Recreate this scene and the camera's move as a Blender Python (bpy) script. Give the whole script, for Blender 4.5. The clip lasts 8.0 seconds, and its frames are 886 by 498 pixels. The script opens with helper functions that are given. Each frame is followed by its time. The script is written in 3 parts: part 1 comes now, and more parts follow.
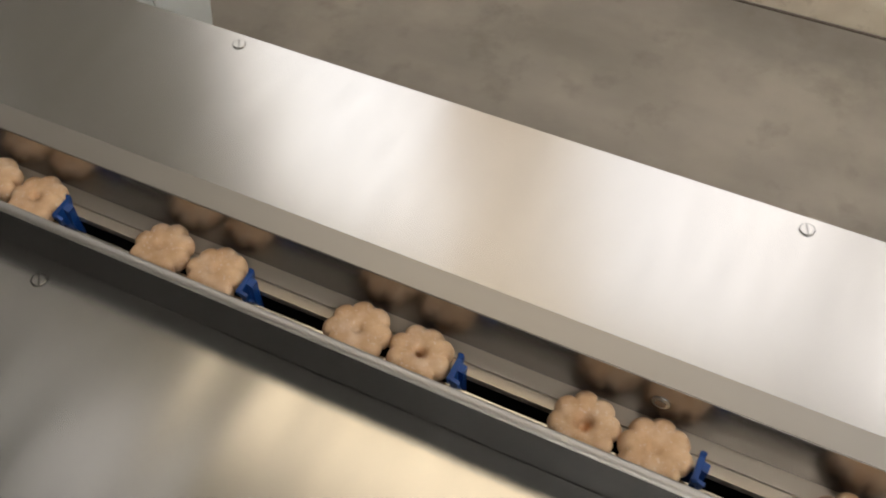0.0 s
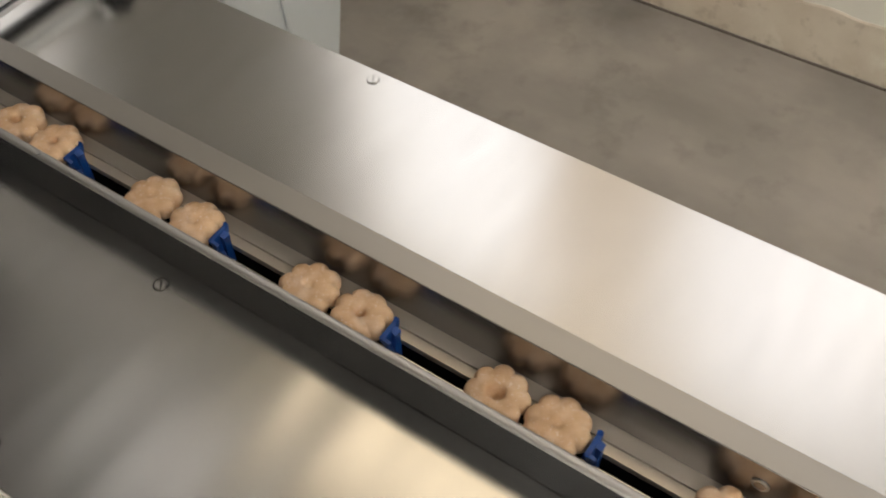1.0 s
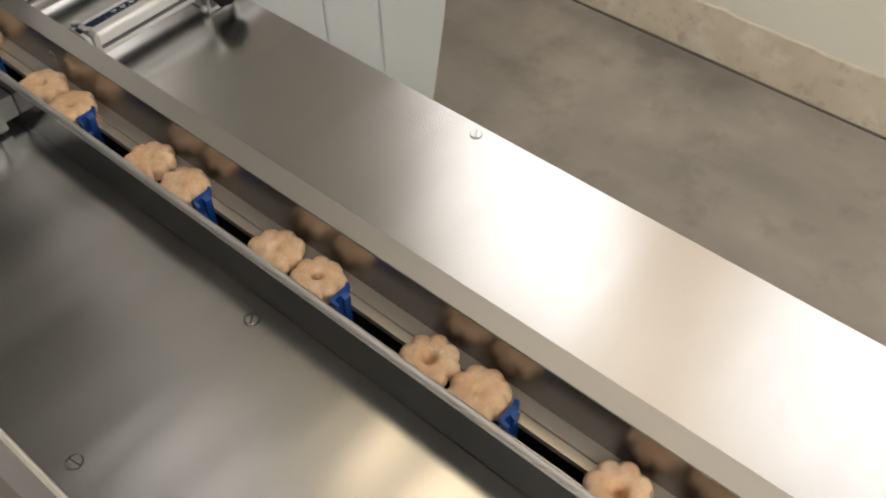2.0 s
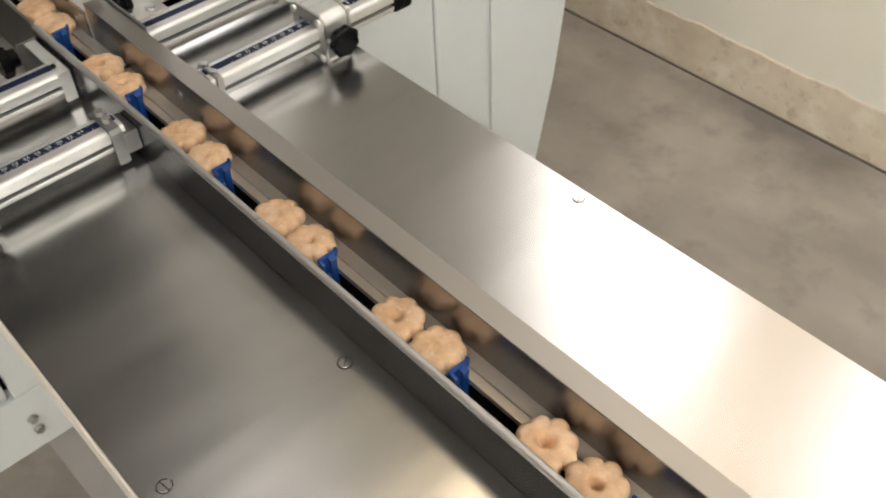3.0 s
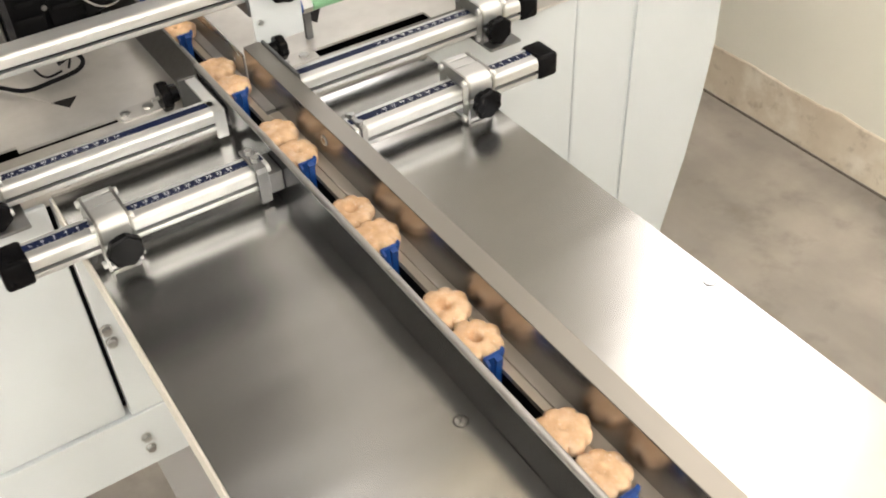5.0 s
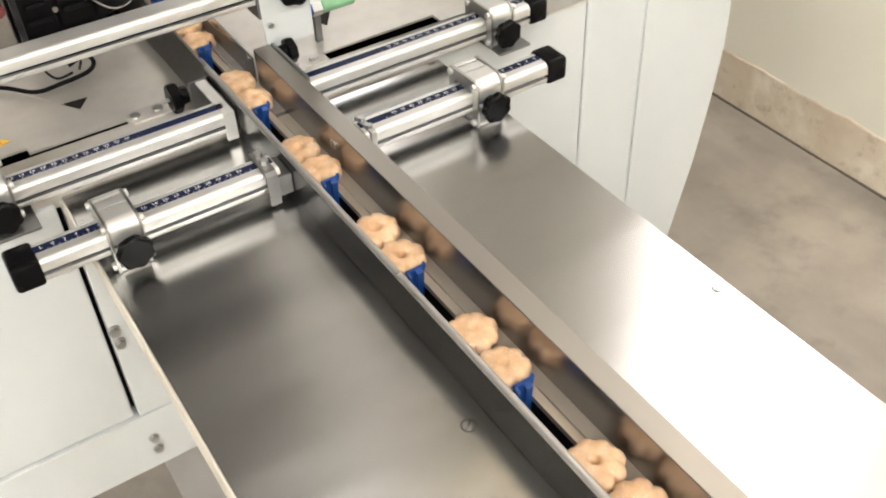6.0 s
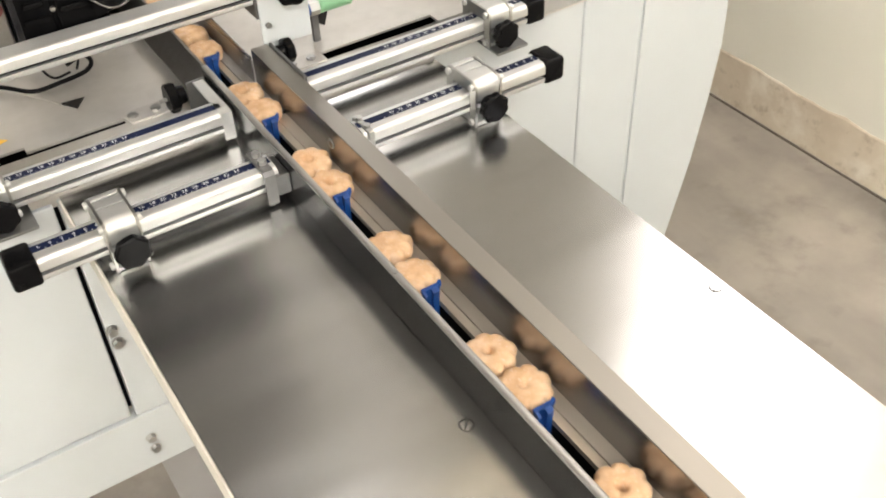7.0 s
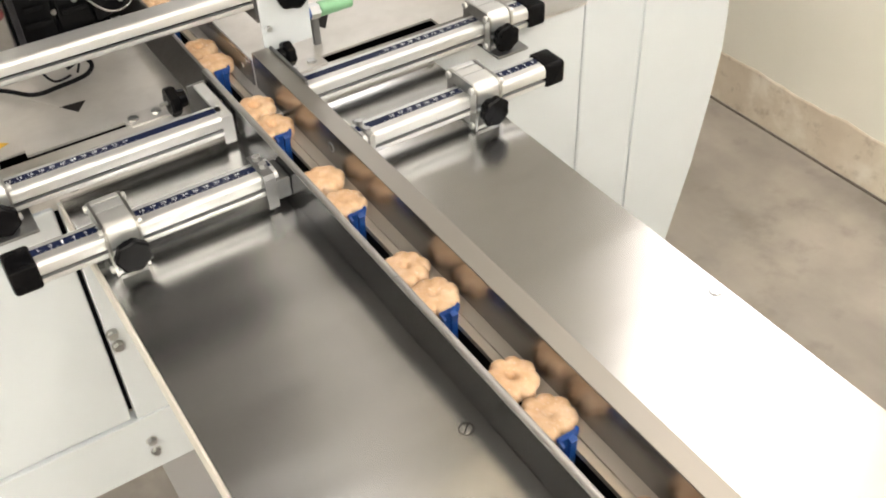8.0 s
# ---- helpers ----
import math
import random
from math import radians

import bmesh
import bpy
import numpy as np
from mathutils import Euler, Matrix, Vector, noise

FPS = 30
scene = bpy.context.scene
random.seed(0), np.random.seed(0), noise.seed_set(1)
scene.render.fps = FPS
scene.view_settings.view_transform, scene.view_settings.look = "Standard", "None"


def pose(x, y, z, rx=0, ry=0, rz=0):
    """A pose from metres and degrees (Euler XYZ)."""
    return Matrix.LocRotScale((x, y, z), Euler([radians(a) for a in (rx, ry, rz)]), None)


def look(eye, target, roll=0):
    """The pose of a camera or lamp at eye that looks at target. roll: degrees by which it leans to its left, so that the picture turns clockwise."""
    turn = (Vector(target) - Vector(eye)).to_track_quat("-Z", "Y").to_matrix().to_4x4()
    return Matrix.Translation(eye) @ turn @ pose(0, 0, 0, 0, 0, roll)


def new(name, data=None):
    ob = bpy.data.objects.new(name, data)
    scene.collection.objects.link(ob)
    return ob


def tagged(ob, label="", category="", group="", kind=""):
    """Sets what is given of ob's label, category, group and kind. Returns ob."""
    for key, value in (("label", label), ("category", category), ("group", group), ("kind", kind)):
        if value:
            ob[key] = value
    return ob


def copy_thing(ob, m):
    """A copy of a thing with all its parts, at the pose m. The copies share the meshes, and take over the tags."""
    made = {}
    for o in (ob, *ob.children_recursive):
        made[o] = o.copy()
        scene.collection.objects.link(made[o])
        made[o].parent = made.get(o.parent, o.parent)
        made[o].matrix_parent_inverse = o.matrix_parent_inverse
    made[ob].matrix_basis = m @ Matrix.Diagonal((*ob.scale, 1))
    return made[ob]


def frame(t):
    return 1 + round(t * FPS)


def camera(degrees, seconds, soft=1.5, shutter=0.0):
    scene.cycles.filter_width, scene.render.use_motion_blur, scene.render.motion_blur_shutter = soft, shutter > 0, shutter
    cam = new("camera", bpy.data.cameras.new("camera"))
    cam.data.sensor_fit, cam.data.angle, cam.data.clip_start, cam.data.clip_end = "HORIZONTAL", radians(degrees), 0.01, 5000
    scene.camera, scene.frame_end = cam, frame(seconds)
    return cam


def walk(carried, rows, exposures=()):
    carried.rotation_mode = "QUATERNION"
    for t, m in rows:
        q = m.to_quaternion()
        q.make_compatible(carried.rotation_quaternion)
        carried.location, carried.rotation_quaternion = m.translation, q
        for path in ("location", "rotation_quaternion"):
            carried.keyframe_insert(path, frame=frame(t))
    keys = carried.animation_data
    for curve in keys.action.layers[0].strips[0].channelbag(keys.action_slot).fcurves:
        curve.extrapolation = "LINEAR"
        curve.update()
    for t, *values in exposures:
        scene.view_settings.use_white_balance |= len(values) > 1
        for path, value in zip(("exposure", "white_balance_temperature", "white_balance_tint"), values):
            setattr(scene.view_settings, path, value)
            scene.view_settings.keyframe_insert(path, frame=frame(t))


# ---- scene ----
cam = camera(48.40, 8.0, soft=1.9, shutter=0.4)
PATH = [
    (0.0, -0.2166, -0.4420, 1.4533, 35.838, 2.451, -63.950),
    (0.5, -0.2264, -0.4296, 1.4604, 36.833, 2.167, -60.128),
    (1.0, -0.2280, -0.4276, 1.4622, 38.658, 2.327, -55.572),
    (1.5, -0.2307, -0.4090, 1.4632, 40.011, 1.803, -52.398),
    (3.0, -0.2410, -0.4034, 1.4742, 44.860, 2.237, -42.075),
    (3.5, -0.2467, -0.4026, 1.4775, 46.202, 2.251, -39.611),
    (4.0, -0.2523, -0.3988, 1.4836, 47.356, 2.005, -37.054),
    (4.5, -0.2554, -0.3953, 1.4821, 48.266, 2.117, -34.758),
    (6.0, -0.2583, -0.3916, 1.4857, 48.584, 1.995, -33.014),
    (6.5, -0.2583, -0.3913, 1.4870, 48.503, 1.923, -33.101),
    (7.0, -0.2591, -0.3915, 1.4860, 48.572, 1.853, -33.128),
    (7.5, -0.2580, -0.3914, 1.4875, 48.571, 1.878, -33.084),
    (8.0, -0.2578, -0.3916, 1.4868, 48.717, 1.883, -33.051),
]
EXPOSURES = [(0.0, -0.12), (1.5, 0.02), (3.0, 0.60), (4.5, 1.04), (6.0, 1.18), (8.0, 1.19)]
walk(cam, [(t, pose(*p)) for t, *p in PATH], EXPOSURES)

# ---- world and light ----
world = bpy.data.worlds.new("sky")
world.use_nodes = True
scene.world = world
wn = world.node_tree.nodes
sky = wn.new("ShaderNodeTexSky")
sky.sky_type, sky.sun_disc = "NISHITA", False
sky.sun_elevation, sky.sun_rotation = radians(40), radians(100)
wn["Background"].inputs["Strength"].default_value = 0.1
world.node_tree.links.new(sky.outputs[0], wn["Background"].inputs["Color"])


def area_lamp(name, m, w, h, watts, color):
    d = bpy.data.lights.new(name, "AREA")
    d.shape, d.size, d.size_y, d.energy, d.color = "RECTANGLE", w, h, watts, color
    o = new(name, d)
    o.matrix_world = m
    return o


WALL_X = 1.578           # face of the hall's side wall
WIN_A = (0.52, 1.36)     # window openings along the side wall
WIN_B = (-2.30, 0.14)
WIN_C = (3.10, 4.60)
WIN_Z = (2.05, 3.55)
for nm, (a, b), w in (("daylight_window_a", WIN_A, 7.3), ("daylight_window_b", WIN_B, 15.5), ("daylight_window_c", WIN_C, 15.0)):
    area_lamp(nm, look((WALL_X + 0.10, (a + b) / 2, sum(WIN_Z) / 2), (WALL_X - 1, (a + b) / 2, sum(WIN_Z) / 2)),
              b - a, WIN_Z[1] - WIN_Z[0], w, (1.0, 0.925, 0.83))

# ---- materials ----


def material(name, color, rough=0.5, metal=0.0, var=0.15, scale=30.0, bump=0.0, bump_scale=200.0, stretch=(1, 1, 1),
             aniso=0.0, rough_var=0.0, tint=None, spec=0.5, piece=0.0):
    """Principled surface with colour variation at two scales, roughness variation and fine relief."""
    m = bpy.data.materials.new(name)
    m.use_nodes = True
    nt = m.node_tree
    n, l = nt.nodes, nt.links
    bs = n["Principled BSDF"]
    bs.inputs["Roughness"].default_value = rough
    bs.inputs["Metallic"].default_value = metal
    bs.inputs["Specular IOR Level"].default_value = spec
    bs.inputs["Anisotropic"].default_value = aniso
    tc, mp = n.new("ShaderNodeTexCoord"), n.new("ShaderNodeMapping")
    mp.inputs["Scale"].default_value = stretch
    l.new(tc.outputs["Object"], mp.inputs["Vector"])
    big, small = n.new("ShaderNodeTexNoise"), n.new("ShaderNodeTexNoise")
    big.inputs["Scale"].default_value, small.inputs["Scale"].default_value = scale * 0.15, scale
    big.inputs["Detail"].default_value, small.inputs["Detail"].default_value = 5, 4
    for t in (big, small):
        l.new(mp.outputs[0], t.inputs["Vector"])
    add = n.new("ShaderNodeMath")
    add.operation = "ADD"
    l.new(big.outputs["Fac"], add.inputs[0])
    l.new(small.outputs["Fac"], add.inputs[1])
    ramp = n.new("ShaderNodeMapRange")
    ramp.inputs["From Min"].default_value, ramp.inputs["From Max"].default_value = 0.7, 1.3
    l.new(add.outputs[0], ramp.inputs["Value"])
    mix = n.new("ShaderNodeMix")
    mix.data_type = "RGBA"
    dark = tint or tuple(c * (1 - var) for c in color)
    light = tuple(min(1, c * (1 + var * 0.6)) for c in color)
    mix.inputs["A"].default_value, mix.inputs["B"].default_value = (*dark, 1), (*light, 1)
    l.new(ramp.outputs[0], mix.inputs["Factor"])
    last = mix.outputs["Result"]
    if piece:
        info, hsv = n.new("ShaderNodeObjectInfo"), n.new("ShaderNodeHueSaturation")
        mr = n.new("ShaderNodeMapRange")
        mr.inputs["To Min"].default_value, mr.inputs["To Max"].default_value = 1 - piece, 1 + piece * 0.6
        l.new(info.outputs["Random"], mr.inputs["Value"])
        l.new(mr.outputs[0], hsv.inputs["Value"])
        l.new(last, hsv.inputs["Color"])
        last = hsv.outputs[0]
    l.new(last, bs.inputs["Base Color"])
    if rough_var:
        rr = n.new("ShaderNodeMapRange")
        rr.inputs["To Min"].default_value, rr.inputs["To Max"].default_value = max(0.03, rough - rough_var), rough + rough_var
        l.new(big.outputs["Fac"], rr.inputs["Value"])
        l.new(rr.outputs[0], bs.inputs["Roughness"])
    if bump:
        bn, bt = n.new("ShaderNodeBump"), n.new("ShaderNodeTexNoise")
        bt.inputs["Scale"].default_value, bt.inputs["Detail"].default_value = bump_scale, 3
        l.new(mp.outputs[0], bt.inputs["Vector"])
        bn.inputs["Strength"].default_value, bn.inputs["Distance"].default_value = bump, 0.001
        l.new(bt.outputs["Fac"], bn.inputs["Height"])
        l.new(bn.outputs[0], bs.inputs["Normal"])
    return m


STEEL = material("brushed_stainless", (0.60, 0.592, 0.578), 0.215, 1.0, 0.05, 60, 0.0, 9, (0.25, 1, 1), 0.0, 0.04)
STEEL_WAVY = material("worn_brushed_stainless", (0.57, 0.565, 0.555), 0.235, 1.0, 0.07, 60, 0.0, 10, (0.20, 1, 1), 0.2, 0.03)
EDGING = material("cream_edge_strip", (0.52, 0.49, 0.44), 0.5, 0.0, 0.06, 40, 0.05, 300)
# Leg grey, with the shade below the beam put into its colour.
SHADE_GREY = material("shade_darkened_grey", (0.25, 0.245, 0.25), 0.5, 0.0, 0.08, 12, 0.03, 1500)
# Rail steel in darker side and lighter top copies, carrying shade and highlight.
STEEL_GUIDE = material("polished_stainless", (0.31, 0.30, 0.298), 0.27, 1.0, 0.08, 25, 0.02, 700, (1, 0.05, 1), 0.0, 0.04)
STEEL_FLANGE_LIT = material("flange_steel_lit", (0.37, 0.352, 0.325), 0.42, 1.0, 0.07, 25, 0.0, 700, (1, 0.05, 1), 0.0, 0.05)
STEEL_HEM_LIT = material("hem_steel_lit", (0.46, 0.45, 0.44), 0.48, 1.0, 0.08, 25, 0.0, 700, (1, 0.05, 1), 0.0, 0.05)
STEEL_LEFT_DIM = material("rail_side_steel_dim", (0.285, 0.288, 0.298), 0.22, 1.0, 0.08, 25, 0.02, 700, (1, 0.05, 1), 0.0, 0.05)
STEEL_SLIDE = material("worn_slide_steel", (0.74, 0.665, 0.57), 0.36, 0.72, 0.08, 30, 0.05, 500, (1, 0.06, 1), 0.0, 0.05)
STEEL_DECK = material("deck_stainless", (0.60, 0.585, 0.56), 0.46, 0.72, 0.08, 14, 0.03, 600, (0.06, 1, 1), 0.0, 0.06)
STEEL_DARK = material("tarnished_steel", (0.27, 0.26, 0.25), 0.4, 1.0, 0.1, 200)
ALU = material("anodised_aluminium", (0.65, 0.66, 0.66), 0.46, 0.9, 0.05, 60, 0.02, 800, (0.05, 1, 1))
CAST = material("cast_aluminium", (0.215, 0.217, 0.22), 0.48, 1.0, 0.08, 90, 0.05, 700)
BRIGHT = material("zinc_plated_steel", (0.42, 0.42, 0.41), 0.33, 1.0, 0.08, 300)
BLACK = material("black_plastic", (0.004, 0.004, 0.0045), 0.22, 0.0, 0.3, 90, 0.03, 900, spec=0.08)
GLOSS = material("glossy_black_enamel", (0.006, 0.006, 0.008), 0.20, 0.0, 0.3, 60, 0.05, 400, spec=0.35)
RUBBER = material("black_rubber", (0.005, 0.005, 0.006), 0.65, 0.0, 0.3, 200, 0.05, 900, spec=0.06)
BLUE = material("blue_plastic", (0.006, 0.056, 0.255), 0.45, 0.0, 0.25, 150, 0.08, 700)
WHITE = material("pale_powder_coat", (0.488, 0.518, 0.538), 0.42, 0.0, 0.04, 9, 0.03, 1500)
GREY = material("grey_powder_coat", (0.50, 0.51, 0.50), 0.45, 0.0, 0.05, 12, 0.03, 1500)
SCALE = material("blue_scale_strip", (0.006, 0.010, 0.034), 0.4, 0.0, 0.15, 80, spec=0.08)
INK = material("white_ink", (0.78, 0.80, 0.82), 0.5, 0.0, 0.03, 50)
DECAL = material("black_decal", (0.012, 0.011, 0.011), 0.6, 0.0, 0.1, 50, spec=0.1)
YELLOW = material("yellow_sticker", (0.72, 0.42, 0.04), 0.5, 0.0, 0.05, 50)
GREEN = material("green_sensor", (0.20, 0.42, 0.24), 0.4, 0.0, 0.1, 80)
RED = material("red_cap", (0.10, 0.010, 0.012), 0.4, 0.0, 0.1, 80)
CONCRETE = material("concrete_floor", (0.43, 0.391, 0.36), 0.6, 0.0, 0.0, 5, 0.15, 60, stretch=(1, 0.45, 1), tint=(0.235, 0.215, 0.197))
PLINTH = material("worn_plinth", (0.70, 0.63, 0.53), 0.8, 0.0, 0.0, 12, 0.3, 90, tint=(0.56, 0.48, 0.385))
WALLPAINT = material("cream_wall_paint", (0.80, 0.78, 0.705), 0.7, 0.0, 0.06, 3, 0.1, 60)
# Unseen upper wall, toned darker so the table reflects it dimmer.
UPPERTONE = material("dim_upper_wall_tone", (0.42, 0.408, 0.392), 0.7, 0.0, 0.08, 3, 0.1, 60)
CEIL = material("ceiling_paint", (0.22, 0.216, 0.214), 0.8, 0.0, 0.08, 2)
JOINT = material("floor_joint", (0.11, 0.09, 0.075), 0.9, 0.0, 0.2, 60)
COOKIE = material("baked_shortbread", (0.81, 0.575, 0.365), 0.8, 0.0, 0.0, 110, 0.22, 420, tint=(0.62, 0.385, 0.22), spec=0.2, piece=0.10)


def brushed_across(m):
    """Turns a brushed metal's grain across the table, so that it blurs along it."""
    n = m.node_tree.nodes
    v = n.new("ShaderNodeCombineXYZ")
    v.inputs["Y"].default_value = 1.0
    m.node_tree.links.new(v.outputs[0], n["Principled BSDF"].inputs["Tangent"])


brushed_across(STEEL_WAVY)


def dust(m, color, scale, lo, hi, most=0.75):
    """Patches of dust, stain or smudge over a material's colour."""
    nt = m.node_tree
    n, l = nt.nodes, nt.links
    bs = n["Principled BSDF"]
    src = bs.inputs["Base Color"].links[0].from_socket
    tc, info, add = n.new("ShaderNodeTexCoord"), n.new("ShaderNodeObjectInfo"), n.new("ShaderNodeVectorMath")
    sc = n.new("ShaderNodeMath")
    sc.operation, sc.inputs[1].default_value = "MULTIPLY", 7.0
    l.new(info.outputs["Random"], sc.inputs[0])
    l.new(tc.outputs["Object"], add.inputs[0])
    l.new(sc.outputs[0], add.inputs[1])
    t = n.new("ShaderNodeTexNoise")
    t.inputs["Scale"].default_value, t.inputs["Detail"].default_value, t.inputs["Roughness"].default_value = scale, 6, 0.58
    l.new(add.outputs[0], t.inputs["Vector"])
    mr = n.new("ShaderNodeMapRange")
    mr.inputs["From Min"].default_value, mr.inputs["From Max"].default_value = lo, hi
    mr.inputs["To Max"].default_value = most
    l.new(t.outputs["Fac"], mr.inputs["Value"])
    mix = n.new("ShaderNodeMix")
    mix.data_type = "RGBA"
    mix.inputs["B"].default_value = (*color, 1)
    l.new(src, mix.inputs["A"])
    l.new(mr.outputs[0], mix.inputs["Factor"])
    l.new(mix.outputs["Result"], bs.inputs["Base Color"])


dust(COOKIE, (0.86, 0.74, 0.61), 60, 0.48, 0.75, 0.40)
dust(COOKIE, (0.88, 0.82, 0.75), 420, 0.58, 0.72, 0.5)
dust(STEEL_DECK, (0.40, 0.385, 0.365), 16.0, 0.42, 0.72, 0.5)
dust(PLINTH, (0.36, 0.29, 0.22), 26.0, 0.56, 0.70, 0.55)
dust(PLINTH, (0.80, 0.76, 0.68), 9.0, 0.54, 0.70, 0.6)
dust(CONCRETE, (0.115, 0.107, 0.104), 1.1, 0.46, 0.66, 0.72)
dust(CONCRETE, (0.48, 0.435, 0.385), 2.4, 0.52, 0.74, 0.7)
dust(CONCRETE, (0.16, 0.14, 0.12), 11.0, 0.55, 0.75, 0.45)


def glow(name, color, strength):
    m = bpy.data.materials.new(name)
    m.use_nodes = True
    bs = m.node_tree.nodes["Principled BSDF"]
    bs.inputs["Base Color"].default_value = (0.8, 0.8, 0.8, 1)
    bs.inputs["Emission Color"].default_value = (*color, 1)
    bs.inputs["Emission Strength"].default_value = strength
    return m


FILL_GLOW = glow("fill_diffuser", (1.0, 0.945, 0.865), 16.0)
WARMPANEL = glow("warm_panel_glow", (1.0, 0.68, 0.37), 0.44)
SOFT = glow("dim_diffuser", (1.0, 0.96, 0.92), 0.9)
FAINTGLOW = glow("faint_ceiling_glow", (1.0, 0.93, 0.84), 0.08)
DIMGLOW = glow("dim_ceiling_glow", (1.0, 0.93, 0.84), 0.60)
CEILGLOW = glow("ceiling_glow", (1.0, 0.80, 0.53), 2.5)

# ---- building helpers ----


def box(bm, x0, x1, y0, y1, z0, z1, bev=0.0, seg=2):
    vs = [bm.verts.new(p) for p in ((x0, y0, z0), (x1, y0, z0), (x1, y1, z0), (x0, y1, z0),
                                    (x0, y0, z1), (x1, y0, z1), (x1, y1, z1), (x0, y1, z1))]
    fs = [bm.faces.new([vs[i] for i in q]) for q in ((0, 3, 2, 1), (4, 5, 6, 7), (0, 1, 5, 4), (1, 2, 6, 5), (2, 3, 7, 6), (3, 0, 4, 7))]
    if bev:
        es = list({e for f in fs for e in f.edges})
        bmesh.ops.bevel(bm, geom=es, offset=bev, segments=seg, profile=0.5, affect="EDGES", clamp_overlap=True)
    return bm


def prism(bm, pts, axis, a, b):
    """A closed outline of two coordinates, drawn out along an axis ('x', 'y' or 'z') from a to b."""
    def at(p, s):
        return {"x": (s, p[0], p[1]), "y": (p[0], s, p[1]), "z": (p[0], p[1], s)}[axis]
    lo, hi = [bm.verts.new(at(p, a)) for p in pts], [bm.verts.new(at(p, b)) for p in pts]
    n = len(pts)
    bm.faces.new(lo), bm.faces.new(hi[::-1])
    for i in range(n):
        bm.faces.new((lo[i], hi[i], hi[(i + 1) % n], lo[(i + 1) % n]))
    bmesh.ops.recalc_face_normals(bm, faces=bm.faces)
    return bm


def cyl(bm, c, axis, r, h, seg=24, r2=None, bev=0.0):
    """A cylinder or cone with its middle at c."""
    m = Matrix.Translation(c) @ {"x": Matrix.Rotation(radians(90), 4, "Y"), "y": Matrix.Rotation(radians(-90), 4, "X"), "z": Matrix()}[axis]
    made = bmesh.ops.create_cone(bm, cap_ends=True, segments=seg, radius1=r, radius2=r if r2 is None else r2, depth=h, matrix=m)
    if bev:
        fs = {f for v in made["verts"] for f in v.link_faces if len(f.verts) > 4}
        bmesh.ops.bevel(bm, geom=list({e for f in fs for e in f.edges}), offset=bev, segments=2, affect="EDGES", clamp_overlap=True)
    return bm


def tube(bm, pts, r, seg=20):
    """A round cable along a line of points."""
    rings = []
    for i, p in enumerate(pts):
        p = Vector(p)
        d = (Vector(pts[min(i + 1, len(pts) - 1)]) - Vector(pts[max(i - 1, 0)])).normalized()
        s = d.cross(Vector((0.13, 0.2, 1))).normalized()
        u = s.cross(d)
        rings.append([bm.verts.new(p + r * (math.cos(a) * s + math.sin(a) * u)) for a in [2 * math.pi * k / seg for k in range(seg)]])
    for a, b in zip(rings, rings[1:]):
        for k in range(seg):
            bm.faces.new((a[k], a[(k + 1) % seg], b[(k + 1) % seg], b[k]))
    bm.faces.new(rings[0][::-1]), bm.faces.new(rings[-1])
    return bm


def curve_points(ctrl, n=40):
    """Points along a smooth line through the control points."""
    out = []
    c = [Vector(ctrl[0])] + [Vector(p) for p in ctrl] + [Vector(ctrl[-1])]
    for i in range(1, len(c) - 2):
        for k in range(n // (len(ctrl) - 1)):
            t = k / (n // (len(ctrl) - 1))
            p0, p1, p2, p3 = c[i - 1:i + 3]
            out.append(0.5 * (2 * p1 + (p2 - p0) * t + (2 * p0 - 5 * p1 + 4 * p2 - p3) * t * t + (3 * p1 - p0 - 3 * p2 + p3) * t ** 3))
    return out + [c[-1]]


def mesh_of(name, bm, mat, smooth=True, crease=20):
    me = bpy.data.meshes.new(name)
    bm.normal_update()
    bm.to_mesh(me)
    bm.free()
    me.materials.append(mat)
    if smooth:
        me.polygons.foreach_set("use_smooth", [True] * len(me.polygons))
        me.set_sharp_from_angle(angle=radians(crease))
    return me


def thing(name, at, label, category, group="", kind=""):
    """An Empty at a thing's base."""
    o = new(name)
    o.empty_display_size = 0.02
    o.location = at
    return tagged(o, label, category, group, kind)


def origin_of(o):
    v = Vector((0, 0, 0))
    while o:
        v, o = v + o.location, o.parent
    return v


def part(name, bm, mat, parent, label=""):
    """Links a bmesh built in world places as one mesh under a thing or a part."""
    bmesh.ops.translate(bm, verts=bm.verts, vec=-origin_of(parent))
    o = new(name, mesh_of(name, bm, mat))
    o.parent = parent
    return tagged(o, label)


def solid(name, bm, mat, label, category, group="", kind="", at=None):
    """One mesh as a top-level thing."""
    if at:
        bmesh.ops.translate(bm, verts=bm.verts, vec=-Vector(at))
    o = new(name, mesh_of(name, bm, mat))
    if at:
        o.location = at
    return tagged(o, label, category, group, kind)


B = bmesh.new
T = 0.900                # height of the table's steel top

